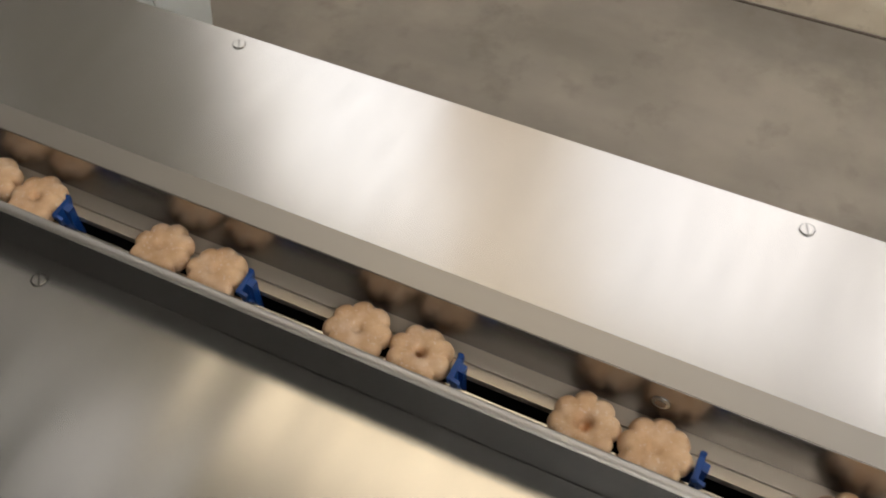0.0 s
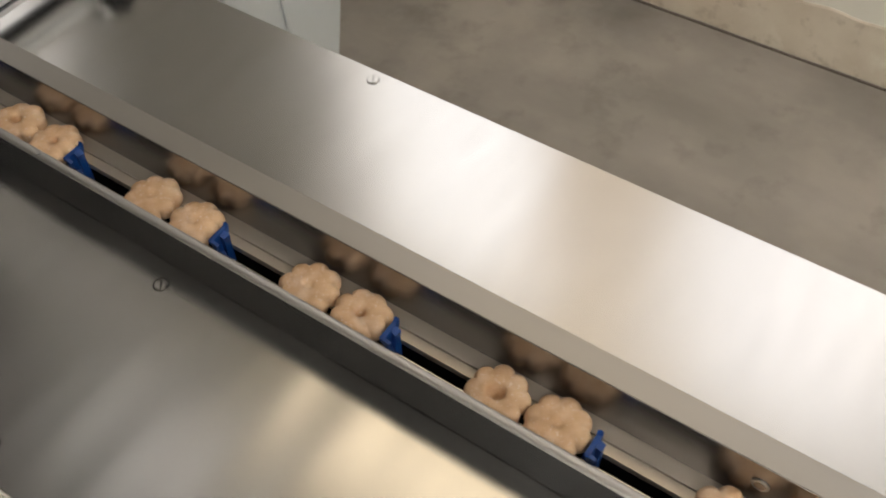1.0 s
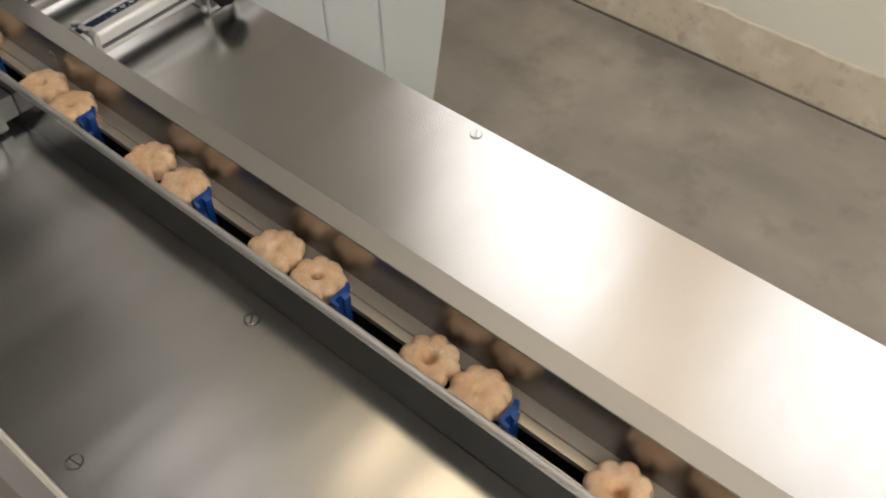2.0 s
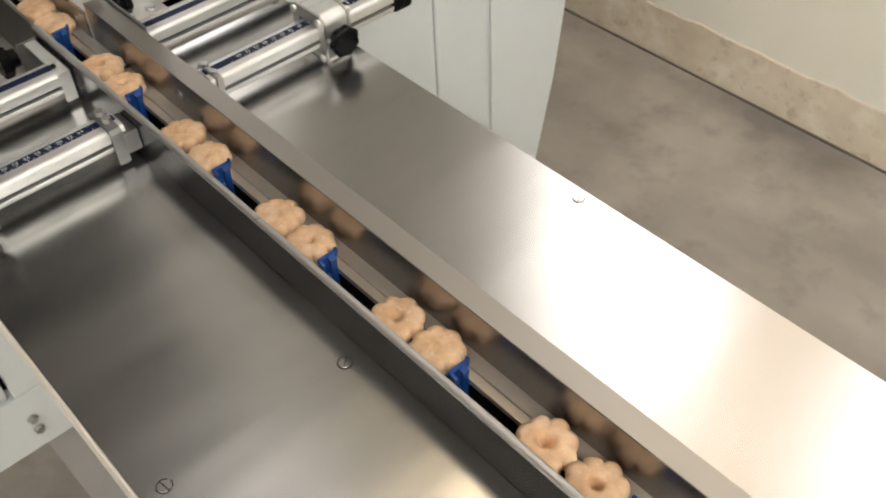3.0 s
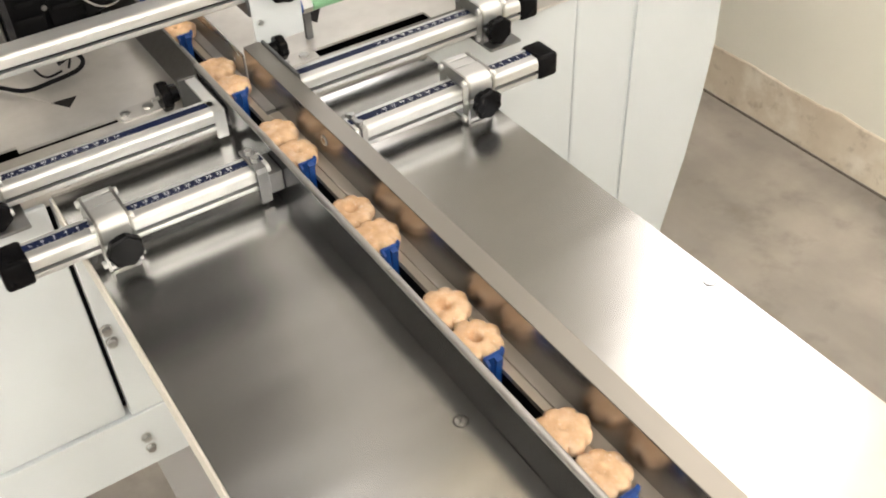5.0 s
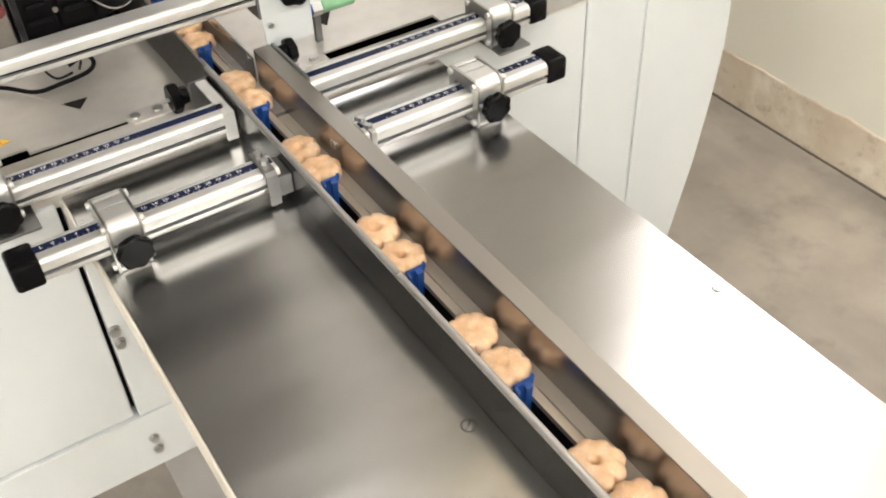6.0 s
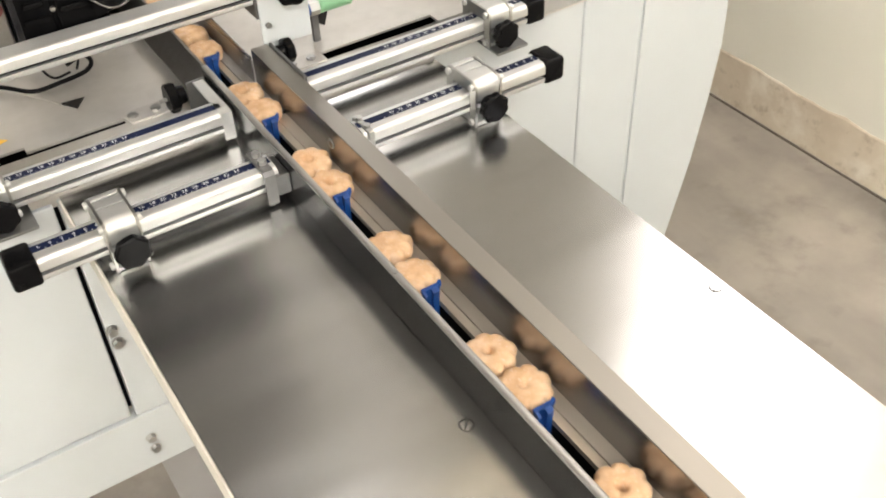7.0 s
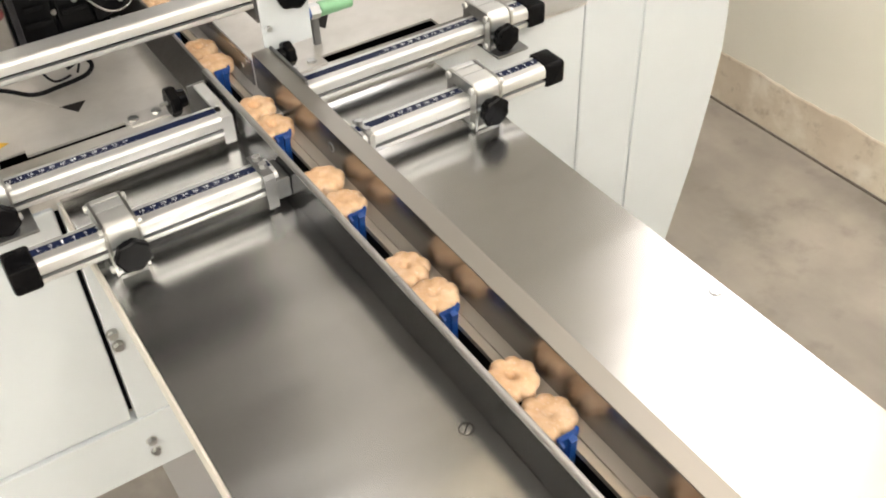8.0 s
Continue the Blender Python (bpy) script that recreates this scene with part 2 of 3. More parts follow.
# ---- hall ----
solid("floor", box(B(), -4.5, 1.70, -4.5, 6.5, -0.12, 0.0), CONCRETE, "stained grey concrete hall floor with dark patches", "floor", kind="structure")
joint = B()
box(joint, WALL_X - 0.0150, WALL_X - 0.0105, -4.4, 6.4, 0.0, 0.003)
solid("floor_joint", joint, JOINT, "dark open joint where floor meets plinth", "joint", kind="structure")
plinth = B()
prev = None
random.seed(4)
for i in range(441):
    y = -4.4 + i * 0.025
    top = 0.137 + 0.009 * noise.noise((y * 3, 0, 1)) + 0.007 * noise.noise((y * 14, 3, 1)) + 0.004 * noise.noise((y * 41, 5, 1))
    out = 0.004 + 0.0015 * noise.noise((y * 9, 7, 2))
    cur = [plinth.verts.new(p) for p in ((WALL_X - out, y, 0.0), (WALL_X - out, y, top - 0.003), (WALL_X - out + 0.003, y, top), (WALL_X + 0.02, y, top + 0.001))]
    if prev:
        for k in range(3):
            plinth.faces.new((prev[k], prev[k + 1], cur[k + 1], cur[k]))
    prev = cur
solid("plinth", plinth, PLINTH, "worn tan skirting of the side wall with a ragged top", "plinth", kind="structure")


def wall_with_windows():
    bm = B()
    x0, x1 = WALL_X, WALL_X + 0.22
    ys = [-4.5, WIN_B[0], WIN_B[1], WIN_A[0], WIN_A[1], WIN_C[0], WIN_C[1], 6.5]
    box(bm, x0, x1, -4.5, 6.5, 1.6, WIN_Z[0])
    box(bm, x0, x1, -4.5, 6.5, WIN_Z[1], 4.2)
    for a, b in ((ys[0], ys[1]), (ys[2], ys[3]), (ys[4], ys[5]), (ys[6], ys[7])):
        box(bm, x0, x1, a, b, WIN_Z[0], WIN_Z[1])
    return bm


solid("wall_east", box(B(), WALL_X, WALL_X + 0.22, -4.5, 6.5, 0.0, 1.6), WALLPAINT, "cream painted lower side wall of the hall", "wall", kind="structure")
# Added glowing panel; gives the right plate its tan reflected stripe.
solid("warm_panel", box(B(), WALL_X - 0.03, WALL_X - 0.001, WIN_B[1], WIN_A[0], WIN_Z[0], WIN_Z[1]), WARMPANEL, "unseen warm glowing panel added for the tan stripe in the table", "blind", kind="structure")
solid("wall_east_upper", wall_with_windows(), UPPERTONE, "unseen upper side wall with high windows, toned darker for reflections", "wall", kind="structure")
solid("wall_north", box(B(), -4.5, 1.8, 6.5, 6.7, 0, 4.2), WALLPAINT, "cream painted end wall of the hall", "wall", kind="structure")
solid("wall_south", box(B(), -4.5, 1.8, -4.7, -4.5, 0, 4.2), WALLPAINT, "cream painted end wall of the hall", "wall", kind="structure")
solid("wall_west", box(B(), -4.7, -4.5, -4.7, 6.7, 0, 4.2), WALLPAINT, "cream painted far wall of the hall", "wall", kind="structure")
solid("ceiling", box(B(), -4.7, 1.8, -4.7, 6.7, 4.2, 4.4), CEIL, "plain hall ceiling", "ceiling", kind="structure")
for i, (a, b) in enumerate((WIN_A, WIN_B, WIN_C)):
    w = thing(f"window_{i + 1}", (WALL_X, (a + b) / 2, WIN_Z[0]), "high hall window with a pale metal frame", "window", kind="structure")
    fr = B()
    for y0, y1, z0, z1 in ((a, a + 0.04, *WIN_Z), (b - 0.04, b, *WIN_Z), (a + 0.04, b - 0.04, WIN_Z[0], WIN_Z[0] + 0.04), (a + 0.04, b - 0.04, WIN_Z[1] - 0.04, WIN_Z[1])):
        box(fr, WALL_X + 0.13, WALL_X + 0.17, y0, y1, z0, z1)
    part("window_frame", fr, WHITE, w)
    if (a, b) == WIN_B:
        part("mullion", box(B(), WALL_X + 0.005, WALL_X + 0.06, -0.76, -0.64, WIN_Z[0], WIN_Z[1]), GREY, w, "broad grey mullion")


def ceiling_light(x, y, ln=1.25, wd=0.32, mat=None):
    lamp = thing("ceiling_light", (x, y, 4.2), "unseen ceiling light with a white diffuser, added to light the hall", "ceiling light", "ceiling lights")
    part("frame", box(B(), x - wd / 2 - 0.02, x + wd / 2 + 0.02, y - ln / 2, y + ln / 2, 4.15, 4.2, 0.005), WHITE, lamp)
    part("diffuser", box(B(), x - wd / 2, x + wd / 2, y - ln / 2 + 0.02, y + ln / 2 - 0.02, 4.13, 4.15, 0.004), mat or FILL_GLOW, lamp)


# Unseen fill lamps, added clear of the directions that the table reflects.
for p in [(x, y) for x in (-3.9, -2.8, -1.7) for y in (-3.7, -2.2)] + [(-3.9, -0.7), (-2.8, -0.7), (-0.6, -3.7), (0.7, -2.6), (0.7, -4.0)]:
    ceiling_light(*p)
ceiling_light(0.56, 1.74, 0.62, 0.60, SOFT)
# Unseen glowing sheets on the ceiling, added to lighten what the steel reflects.
glow_m = thing("skylight_2", (1.2, 3.1, 4.2), "dim glowing ceiling sheet added for the steel reflections", "skylight", kind="structure")
part("pane", box(B(), 0.90, 1.50, 2.20, 4.10, 4.185, 4.198), FAINTGLOW, glow_m)
glow_l = thing("skylight_1", (1.0, 0.45, 4.2), "warm glowing ceiling sheet added for the steel reflections", "skylight", kind="structure")
part("pane", box(B(), 0.90, 1.50, -0.60, 1.32, 4.185, 4.198), CEILGLOW, glow_l)
glow_n = thing("skylight_3", (0.2, 5.97, 4.2), "broad dim glowing ceiling sheet added for the steel reflections", "skylight", kind="structure")
part("pane", box(B(), -1.0, 1.45, 5.50, 6.45, 4.185, 4.198), DIMGLOW, glow_n)

# ---- infeed table ----
Y0, Y1 = -1.85, 0.4575
XL, XR = -0.1775, 0.2614
SLOT = (0.0395, 0.0500)
STRIP = 0.0580
table = thing("infeed_table", (0.05, -0.7, 0.0), "brushed stainless infeed table of a wrapping machine with folded edges", "conveyor table")


def wavy_sheet(bm, x0, x1, amp, seed, nx=14):
    """A thin sheet that bows a little between its screws, laid along the table."""
    ny = 330
    rows = []
    for j in range(ny + 1):
        y = Y0 + (Y1 - Y0) * j / ny
        row = []
        for i in range(nx + 1):
            x = x0 + (x1 - x0) * i / nx
            bow = 0.6 * noise.noise((x * 2.2, y * 10, seed)) + 0.62 * noise.noise((x * 3.2 + 0.6 * y, y * 24, seed + 5)) + 0.10 * noise.noise((x * 5, y * 60, seed + 9))
            row.append(bm.verts.new((x, y, T - 0.0001 + amp * bow)))
        rows.append(row)
    for a, b in zip(rows, rows[1:]):
        for i in range(nx):
            bm.faces.new((a[i], a[i + 1], b[i + 1], b[i]))
    rim = rows[0] + [r[-1] for r in rows[1:]] + rows[-1][-2::-1] + [r[0] for r in rows[-2:0:-1]]
    low = [bm.verts.new((v.co.x, v.co.y, T - 0.0040)) for v in rim]
    for k in range(len(rim)):
        m = (k + 1) % len(rim)
        bm.faces.new((rim[k], low[k], low[m], rim[m]))
    return bm


bm = prism(B(), [(XL + 0.0012, T - 0.0060), (SLOT[0], T - 0.0060), (SLOT[0], T - 0.0040), (XL + 0.0012, T - 0.0040)], "y", Y0, Y1)
part("left_plate", wavy_sheet(bm, XL + 0.0012, SLOT[0], 0.00130, 3.3), STEEL_WAVY, table, "worn brushed steel top plate")
bm = prism(B(), [(XL - 0.0014, T - 0.027), (XL + 0.0010, T - 0.027), (XL + 0.0010, T - 0.0012), (XL + 0.0002, T - 0.0004), (XL - 0.0008, T - 0.0006), (XL - 0.0014, T - 0.0016)], "y", Y0, Y1 - 0.006)
part("edge_strip", bm, EDGING, table, "cream edge strip along the plate")
bm = prism(B(), [(0.0730, T - 0.0060), (XR - 0.0025, T - 0.0060), (XR - 0.0025, T - 0.030), (XR, T - 0.030), (XR, T - 0.0040), (0.0730, T - 0.0040)], "y", Y0, Y1)
part("right_plate", wavy_sheet(bm, 0.0730, XR, 0.00030, 2.2), STEEL, table, "brushed steel top plate")
part("slide_strip", box(B(), SLOT[1], STRIP - 0.0005, Y0, 2.0, T - 0.006, T - 0.0003), STEEL_SLIDE, table, "worn slide strip in the channel")
part("slide_strip", box(B(), STRIP + 0.0005, 0.0728, Y0, Y1, T - 0.006, T + 0.0002), STEEL_SLIDE, table, "worn slide strip in the channel")
part("chain_trough", prism(B(), [(SLOT[0] - 0.003, T - 0.004), (SLOT[0] - 0.003, T - 0.04), (SLOT[1] + 0.003, T - 0.04), (SLOT[1] + 0.003, T - 0.007), (SLOT[1] + 0.001, T - 0.007), (SLOT[1] + 0.001, T - 0.037), (SLOT[0] - 0.001, T - 0.037), (SLOT[0] - 0.001, T - 0.004)], "y", Y0, 2.0), RUBBER, table, "black chain trough")
for x in (XL + 0.03, XR - 0.07):
    part("side_rail", box(B(), x, x + 0.04, Y0, Y1 - 0.01, T - 0.075, T - 0.004, 0.002), GREY, table)
for x in (XL + 0.03, XR - 0.07):
    for y in (-1.75, -0.75):
        part("leg", box(B(), x, x + 0.04, y, y + 0.04, 0.0, T - 0.076, 0.002), GREY, table)


def slot_screw(x, y, turn, z=T, r=0.0052, name="screw", mat=None, rim=1.09, groove=None):
    """A countersunk screw, just proud of its plate; dark strips imitate slot and rim shade."""
    bm = B()
    cyl(bm, (0, 0, 0.0004), "z", r, 0.0012, 24, r * 0.9, 0.0002)
    o = part(name, bm, mat or STEEL, table)
    o.location = Vector((x, y, z)) - table.location
    for v in o.data.vertices:
        v.co += table.location
    g = B()
    box(g, -r * 0.95, r * 0.95, -0.0004, 0.0004, 0.00085, 0.00112)
    inner = [g.verts.new((r * 1.02 * math.cos(k * math.pi / 12), r * 1.02 * math.sin(k * math.pi / 12), 0.0003)) for k in range(24)]
    outer = [g.verts.new((r * rim * math.cos(k * math.pi / 12), r * rim * math.sin(k * math.pi / 12), 0.0003)) for k in range(24)]
    for k in range(24):
        g.faces.new((inner[k], outer[k], outer[(k + 1) % 24], inner[(k + 1) % 24]))
    s = part("screw_slot", g, groove or STEEL_DARK, o)
    for v in s.data.vertices:
        v.co += origin_of(o)
    o.rotation_euler = (0, 0, radians(turn))
    return o


# Rim shade is drawn wider and blacker on the left plate's screws.
for x, y, a in ((0.2502, 0.0, 30), (0.2502, -0.467, 20), (0.2502, -0.934, 70), (-0.0063, -0.0014, 40), (-0.1594, 0.0, 100),
                (-0.0063, -0.467, 10), (-0.1594, -0.467, 60)):
    slot_screw(x, y, a, rim=1.17 if x < 0 else 1.09, groove=DECAL if x < 0 else None)

# ---- guide rails ----
GT = 0.944


def guide(name, outline, y0, y1, label, mat=None):
    g = thing(name, (outline[0][0], (y0 + y1) / 2, T), label, "guide rail", "guide rails")
    rail = part("rail", prism(B(), outline, "y", y0, y1), mat or STEEL_GUIDE, g)
    rail.data.polygons.foreach_set("use_smooth", [False] * len(rail.data.polygons))
    return g


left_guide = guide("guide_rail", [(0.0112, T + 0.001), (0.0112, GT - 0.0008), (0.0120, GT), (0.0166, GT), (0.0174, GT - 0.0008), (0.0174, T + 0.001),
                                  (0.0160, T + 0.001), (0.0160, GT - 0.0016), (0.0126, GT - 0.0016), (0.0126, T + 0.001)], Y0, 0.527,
                   "folded satin steel guide rail beside the biscuit channel", STEEL_LEFT_DIM)
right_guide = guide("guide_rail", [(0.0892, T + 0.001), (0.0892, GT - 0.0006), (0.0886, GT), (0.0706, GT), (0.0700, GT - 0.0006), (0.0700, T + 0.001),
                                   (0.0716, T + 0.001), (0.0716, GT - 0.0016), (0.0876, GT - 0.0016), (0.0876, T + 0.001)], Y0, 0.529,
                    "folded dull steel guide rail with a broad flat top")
for y in (0.3477, -0.42):
    bm = cyl(B(), (0.0696, y, T + 0.0238), "x", 0.0056, 0.0012, 20, None, 0.0003)
    part("rivet", bm, BRIGHT, right_guide)
    part("rivet_core", cyl(B(), (0.0690, y, T + 0.0238), "x", 0.0036, 0.0006, 16), STEEL_GUIDE, right_guide)
hem = [(0.0143 + 0.0035 * math.cos(radians(15 * k)), GT - 0.0004 + 0.0017 * math.sin(radians(15 * k))) for k in range(-2, 15)]
hem += [(x * 0.82 + 0.0143 * 0.18, (z - GT) * 0.8 + GT - 0.0006) for x, z in hem[::-1]]
# The rails' top highlights are put into lighter steel sheets.
part("top_fold", prism(B(), hem, "y", Y0 - 0.001, 0.5274), STEEL_HEM_LIT, left_guide, "rounded top hem, lightened for its highlight")
part("top_fold", box(B(), 0.0698, 0.0894, Y0, 0.5290, GT + 0.0001, GT + 0.0010, 0.0004), STEEL_FLANGE_LIT, right_guide, "flat top flange, lightened for its highlight")
far_l = guide("guide_rail", [(0.0225, T + 0.001), (0.0225, 0.931), (0.0195, 0.931), (-0.004, 0.914), (-0.004, 0.912), (0.020, 0.928), (0.0210, 0.926), (0.0210, T + 0.001)], 0.532, 2.0,
              "short steel guide rail running into the machine", STEEL_DARK)
far_r = guide("guide_rail", [(0.0690, T + 0.001), (0.0690, 0.933), (0.0706, 0.933), (0.0706, T + 0.001)], 0.534, 2.0, "plain steel guide rail running into the machine")
for z, y in ((0.926, 0.548), (0.914, 0.562)):
    part("rivet", cyl(B(), (0.0686, y, z), "x", 0.0032, 0.001, 16), BRIGHT, far_r)
for y in (0.13, -0.38, -0.9):
    part("rivet", cyl(B(), (0.0143, y, GT + 0.0016), "z", 0.0020, 0.0012, 12), BRIGHT, left_guide)

# ---- machine body ----
FY = 0.470               # front face of the machine body
body = thing("wrapping_machine", (0.1, 1.3, 0.0), "pale painted wrapping machine body with a stainless deck", "wrapping machine")


def deck_plate(x0, x1, holes, name):
    """A deck sheet with slots cut through it."""
    bm = B()
    xs = sorted({x0, x1, *[h for q in holes for h in q[:2]]})
    ys = sorted({FY - 0.004, 2.1, *[h for q in holes for h in q[2:]]})
    for xa, xb in zip(xs, xs[1:]):
        for ya, yb in zip(ys, ys[1:]):
            if not any(q[0] <= xa and xb <= q[1] and q[2] <= ya and yb <= q[3] for q in holes):
                box(bm, xa, xb, ya, yb, T - 0.002, T + 0.001)
    bmesh.ops.remove_doubles(bm, verts=bm.verts, dist=1e-5)
    return part(name, bm, STEEL_DECK, body, "stainless deck plate with a long slot")


deck_plate(-0.62, SLOT[0], [(-0.40, -0.0775, 0.5400, 0.5495), (-0.40, -0.182, 0.5495, 0.5600)], "deck_left")
deck_plate(STRIP + 0.0006, 0.4925, [(0.156, 0.3125, 0.5290, 0.5480)], "deck_right")
# Black sheet added under the deck; keeps its slots dark.
part("lower_tray", box(B(), -0.6, 0.48, FY + 0.01, 2.05, T - 0.10, T - 0.09), RUBBER, body, "black sheet that darkens the deck slots")
part("front_panel", box(B(), 0.235, 0.4925, FY, FY + 0.012, 0.06, T - 0.0025, 0.002), WHITE, body, "pale painted front panel")
part("side_cover", box(B(), 0.4970, 0.5960, FY + 0.003, 2.1, 0.06, 1.08, 0.004), WHITE, body, "tall pale side cover")
bm = prism(B(), [(0.5978, 0.06), (0.655, 0.06), (0.70, 0.36), (0.742, 0.54), (0.760, 0.655), (0.769, 0.74), (0.768, 0.80), (0.764, 0.83), (0.757, 1.08), (0.5978, 1.08)], "y", FY + 0.003, 2.1)
bmesh.ops.bevel(bm, geom=[e for e in bm.edges if abs(e.verts[0].co.y - e.verts[1].co.y) < 1e-6], offset=0.004, segments=2, affect="EDGES", clamp_overlap=True)
part("bulged_door", bm, WHITE, body, "pale bulged side door")
# Black strips behind the panel gaps stand in for the shade inside.
for x, w in ((0.4935, 0.0034), (0.5962, 0.0014)):
    part("seam", box(B(), x, x + w, FY + 0.010, FY + 0.014, 0.06, 1.07 if x > 0.5 else T - 0.003), RUBBER, body, "black strip that darkens a panel seam")
part("inner_wall", box(B(), 0.46, 0.492, FY + 0.013, 2.1, 0.06, T - 0.0025), GREY, body)

part("deck_cover", prism(B(), [(-0.62, 0.76), (-0.1755, 0.6960), (-0.1240, 0.6165), (-0.150, 0.74), (-0.150, 1.5), (-0.62, 1.5)], "z", T + 0.0012, T + 0.0022), STEEL_DECK, body, "raised cover sheet on the deck")

# support frame below the table's edge
part("post", box(B(), -0.1795, -0.06, 0.452, 0.470, 0.5705, T - 0.004, 0.0015), WHITE, body, "pale frame post")
part("lower_post", prism(B(), [(-0.1715, 0.4750), (-0.132, 0.0), (-0.06, 0.0), (-0.06, 0.4750)], "y", 0.462, 0.480), SHADE_GREY, body, "grey tapered lower frame leg, darkened for shade")
part("cross_beam", box(B(), -0.80, -0.06, 0.450, 0.470, 0.4757, 0.5700, 0.0015), WHITE, body, "pale horizontal frame beam")
part("side_door", box(B(), -0.80, -0.1850, 0.454, 0.470, 0.5725, T - 0.006, 0.0025), WHITE, body, "pale lower side door")
# Black backing paints the shade in the gap beside the door.
part("gap_seal", box(B(), -0.190, -0.178, 0.4705, 0.49, 0.5725, T - 0.006), RUBBER, body)
for x0, x1 in ((-0.40, 0.0105), (0.0898, 0.2610)):
    part("cross_bar", box(B(), x0, x1, 0.4585, 0.4655, T - 0.012, T + 0.0035, 0.001), STEEL_DECK, body, "flat steel cross bar at the table's end")
part("strip_joint", box(B(), STRIP, 0.0698, 0.4577, 0.4655, T - 0.006, T - 0.0008), STEEL_DARK, body, "dark joint in the channel floor")
for x, z in ((-0.1736, 0.7150), (-0.1722, 0.6955), (-0.1732, 0.5280), (-0.1721, 0.5073)):
    bm = cyl(B(), (x, 0.4475, z), "y", 0.0056, 0.006, 6)
    cyl(bm, (x, 0.4505, z), "y", 0.0072, 0.0014, 20)
    part("bolt", bm, BRIGHT, body)
for x, y in ((-0.160, 0.462), (0.2545, 0.4625)):
    slot_screw(x, y, 35, T + 0.0035, 0.0062)

# ---- adjusting rods ----
RW, RV = 0.0149, 0.0118    # half width and half height of the profile


def rod_outline(cy, cz, h, v):
    """A rounded square profile with a groove along its front face."""
    pts = []
    r = v * 0.42
    for sx, sz, a0 in ((1, -1, -90), (1, 1, 0), (-1, 1, 90)):
        for k in range(7):
            a = radians(a0 + 15 * k)
            pts.append((cy + sx * (h - r) + r * math.cos(a), cz + sz * (v - r) + r * math.sin(a)))
    g, zc = 0.0021, cz - 0.0030
    pts += [(cy - h, zc + g), (cy - h + 0.006, zc + g), (cy - h + 0.006, zc - g), (cy - h, zc - g)]
    r = v * 0.3
    for k in range(6):
        a = radians(180 + 18 * k)
        pts.append((cy - (h - r) + r * math.cos(a), cz - (v - r) + r * math.sin(a)))
    return pts


def text_mesh(s, size):
    c = bpy.data.curves.new("digits", "FONT")
    c.body, c.size, c.align_x, c.align_y, c.fill_mode = s, size, "CENTER", "CENTER", "FRONT"
    c.resolution_u = 2
    o = bpy.data.objects.new("digits", c)
    scene.collection.objects.link(o)
    bpy.context.view_layer.update()
    me = bpy.data.meshes.new_from_object(o.evaluated_get(bpy.context.evaluated_depsgraph_get()))
    bpy.data.objects.remove(o)
    me.materials.clear()
    me.materials.append(INK)
    return me


DIGITS = {}


def rod(x0, x1, cy, cz, capside, zero, step, label, numbers=True, cap=True):
    """One extruded rod with its printed scale and end cap. capside: -1 or 1."""
    h, v = RW, RV
    r = thing("adjusting_rod", ((x0 + x1) / 2, cy, cz - v), label, "adjusting rod", "adjusting rods")
    part("profile", prism(B(), rod_outline(cy, cz, h, v), "x", x0, x1), ALU, r, "anodised aluminium profile")
    # Black strip added underneath; dims the rod's image in the table.
    part("lower_slot", box(B(), x0 + 0.001, x1 - 0.001, cy - h * 0.45, cy + h * 0.45, cz - v - 0.0003, cz - v + 0.001), RUBBER, r, "black strip under the profile, added to dim its reflection")
    # Groove shade, laid in as a black strip.
    part("groove_lining", box(B(), x0 + 0.001, x1 - 0.001, cy - h + 0.0045, cy - h + 0.0058, cz - 0.0050, cz - 0.0010), RUBBER, r, "black strip that darkens the groove")
    if numbers:
        part("scale_strip", box(B(), x0 + 0.001, x1 - 0.001, cy - 0.0026, cy + 0.0066, cz + v - 0.0004, cz + v + 0.0004), SCALE, r, "dark blue printed scale")
        ticks = B()
        for k in range(-1, 37):
            x = zero + step * k * 0.5
            if x0 + 0.004 < x < x1 - 0.004:
                box(ticks, x - 0.0003, x + 0.0003, cy - 0.0026, cy - (0.0008 if k % 2 == 0 else 0.0015), cz + v + 0.0004, cz + v + 0.0006)
        part("tick_marks", ticks, INK, r, "white scale lines")
        for k in range(-1, 18):
            x = zero + step * k
            if x0 + 0.006 < x < x1 - 0.006:
                s = "L" if k < 0 else str(2 * k)
                if s not in DIGITS:
                    DIGITS[s] = text_mesh(s, 0.0058)
                o = new("scale_number", DIGITS[s])
                o.parent = r
                o.location = Vector((x, cy + 0.0022, cz + v + 0.0007)) - r.location
    if cap:
        xe = x0 if capside < 0 else x1
        a, b = sorted((xe - capside * 0.020, xe + capside * 0.006))
        part("end_cap", box(B(), a, b, cy - h - 0.0022, cy + h + 0.0022, cz - v - 0.0022, cz + v + 0.0022, 0.0045, 4), BLACK, r, "black plastic end cap")
    return r


RY1, RY2, RZ = 0.3390, 0.4543, 0.9260
rod(-0.2435, 0.0015, RY1, RZ, -1, -0.2075, 0.0103, "aluminium adjusting rod with a blue scale and black end cap")
rod(0.0950, 0.3361, RY1, RZ, 1, 0.3114, -0.0103, "aluminium adjusting rod with a blue scale and black end cap")
rod(-0.3156, 0.0015, RY2, RZ, -1, -0.2755, 0.0103, "long aluminium adjusting rod with a blue scale above the deck")
rod(0.0950, 0.3989, RY2, RZ, 1, 0.3732, -0.0103, "long aluminium adjusting rod with a blue scale above the deck")
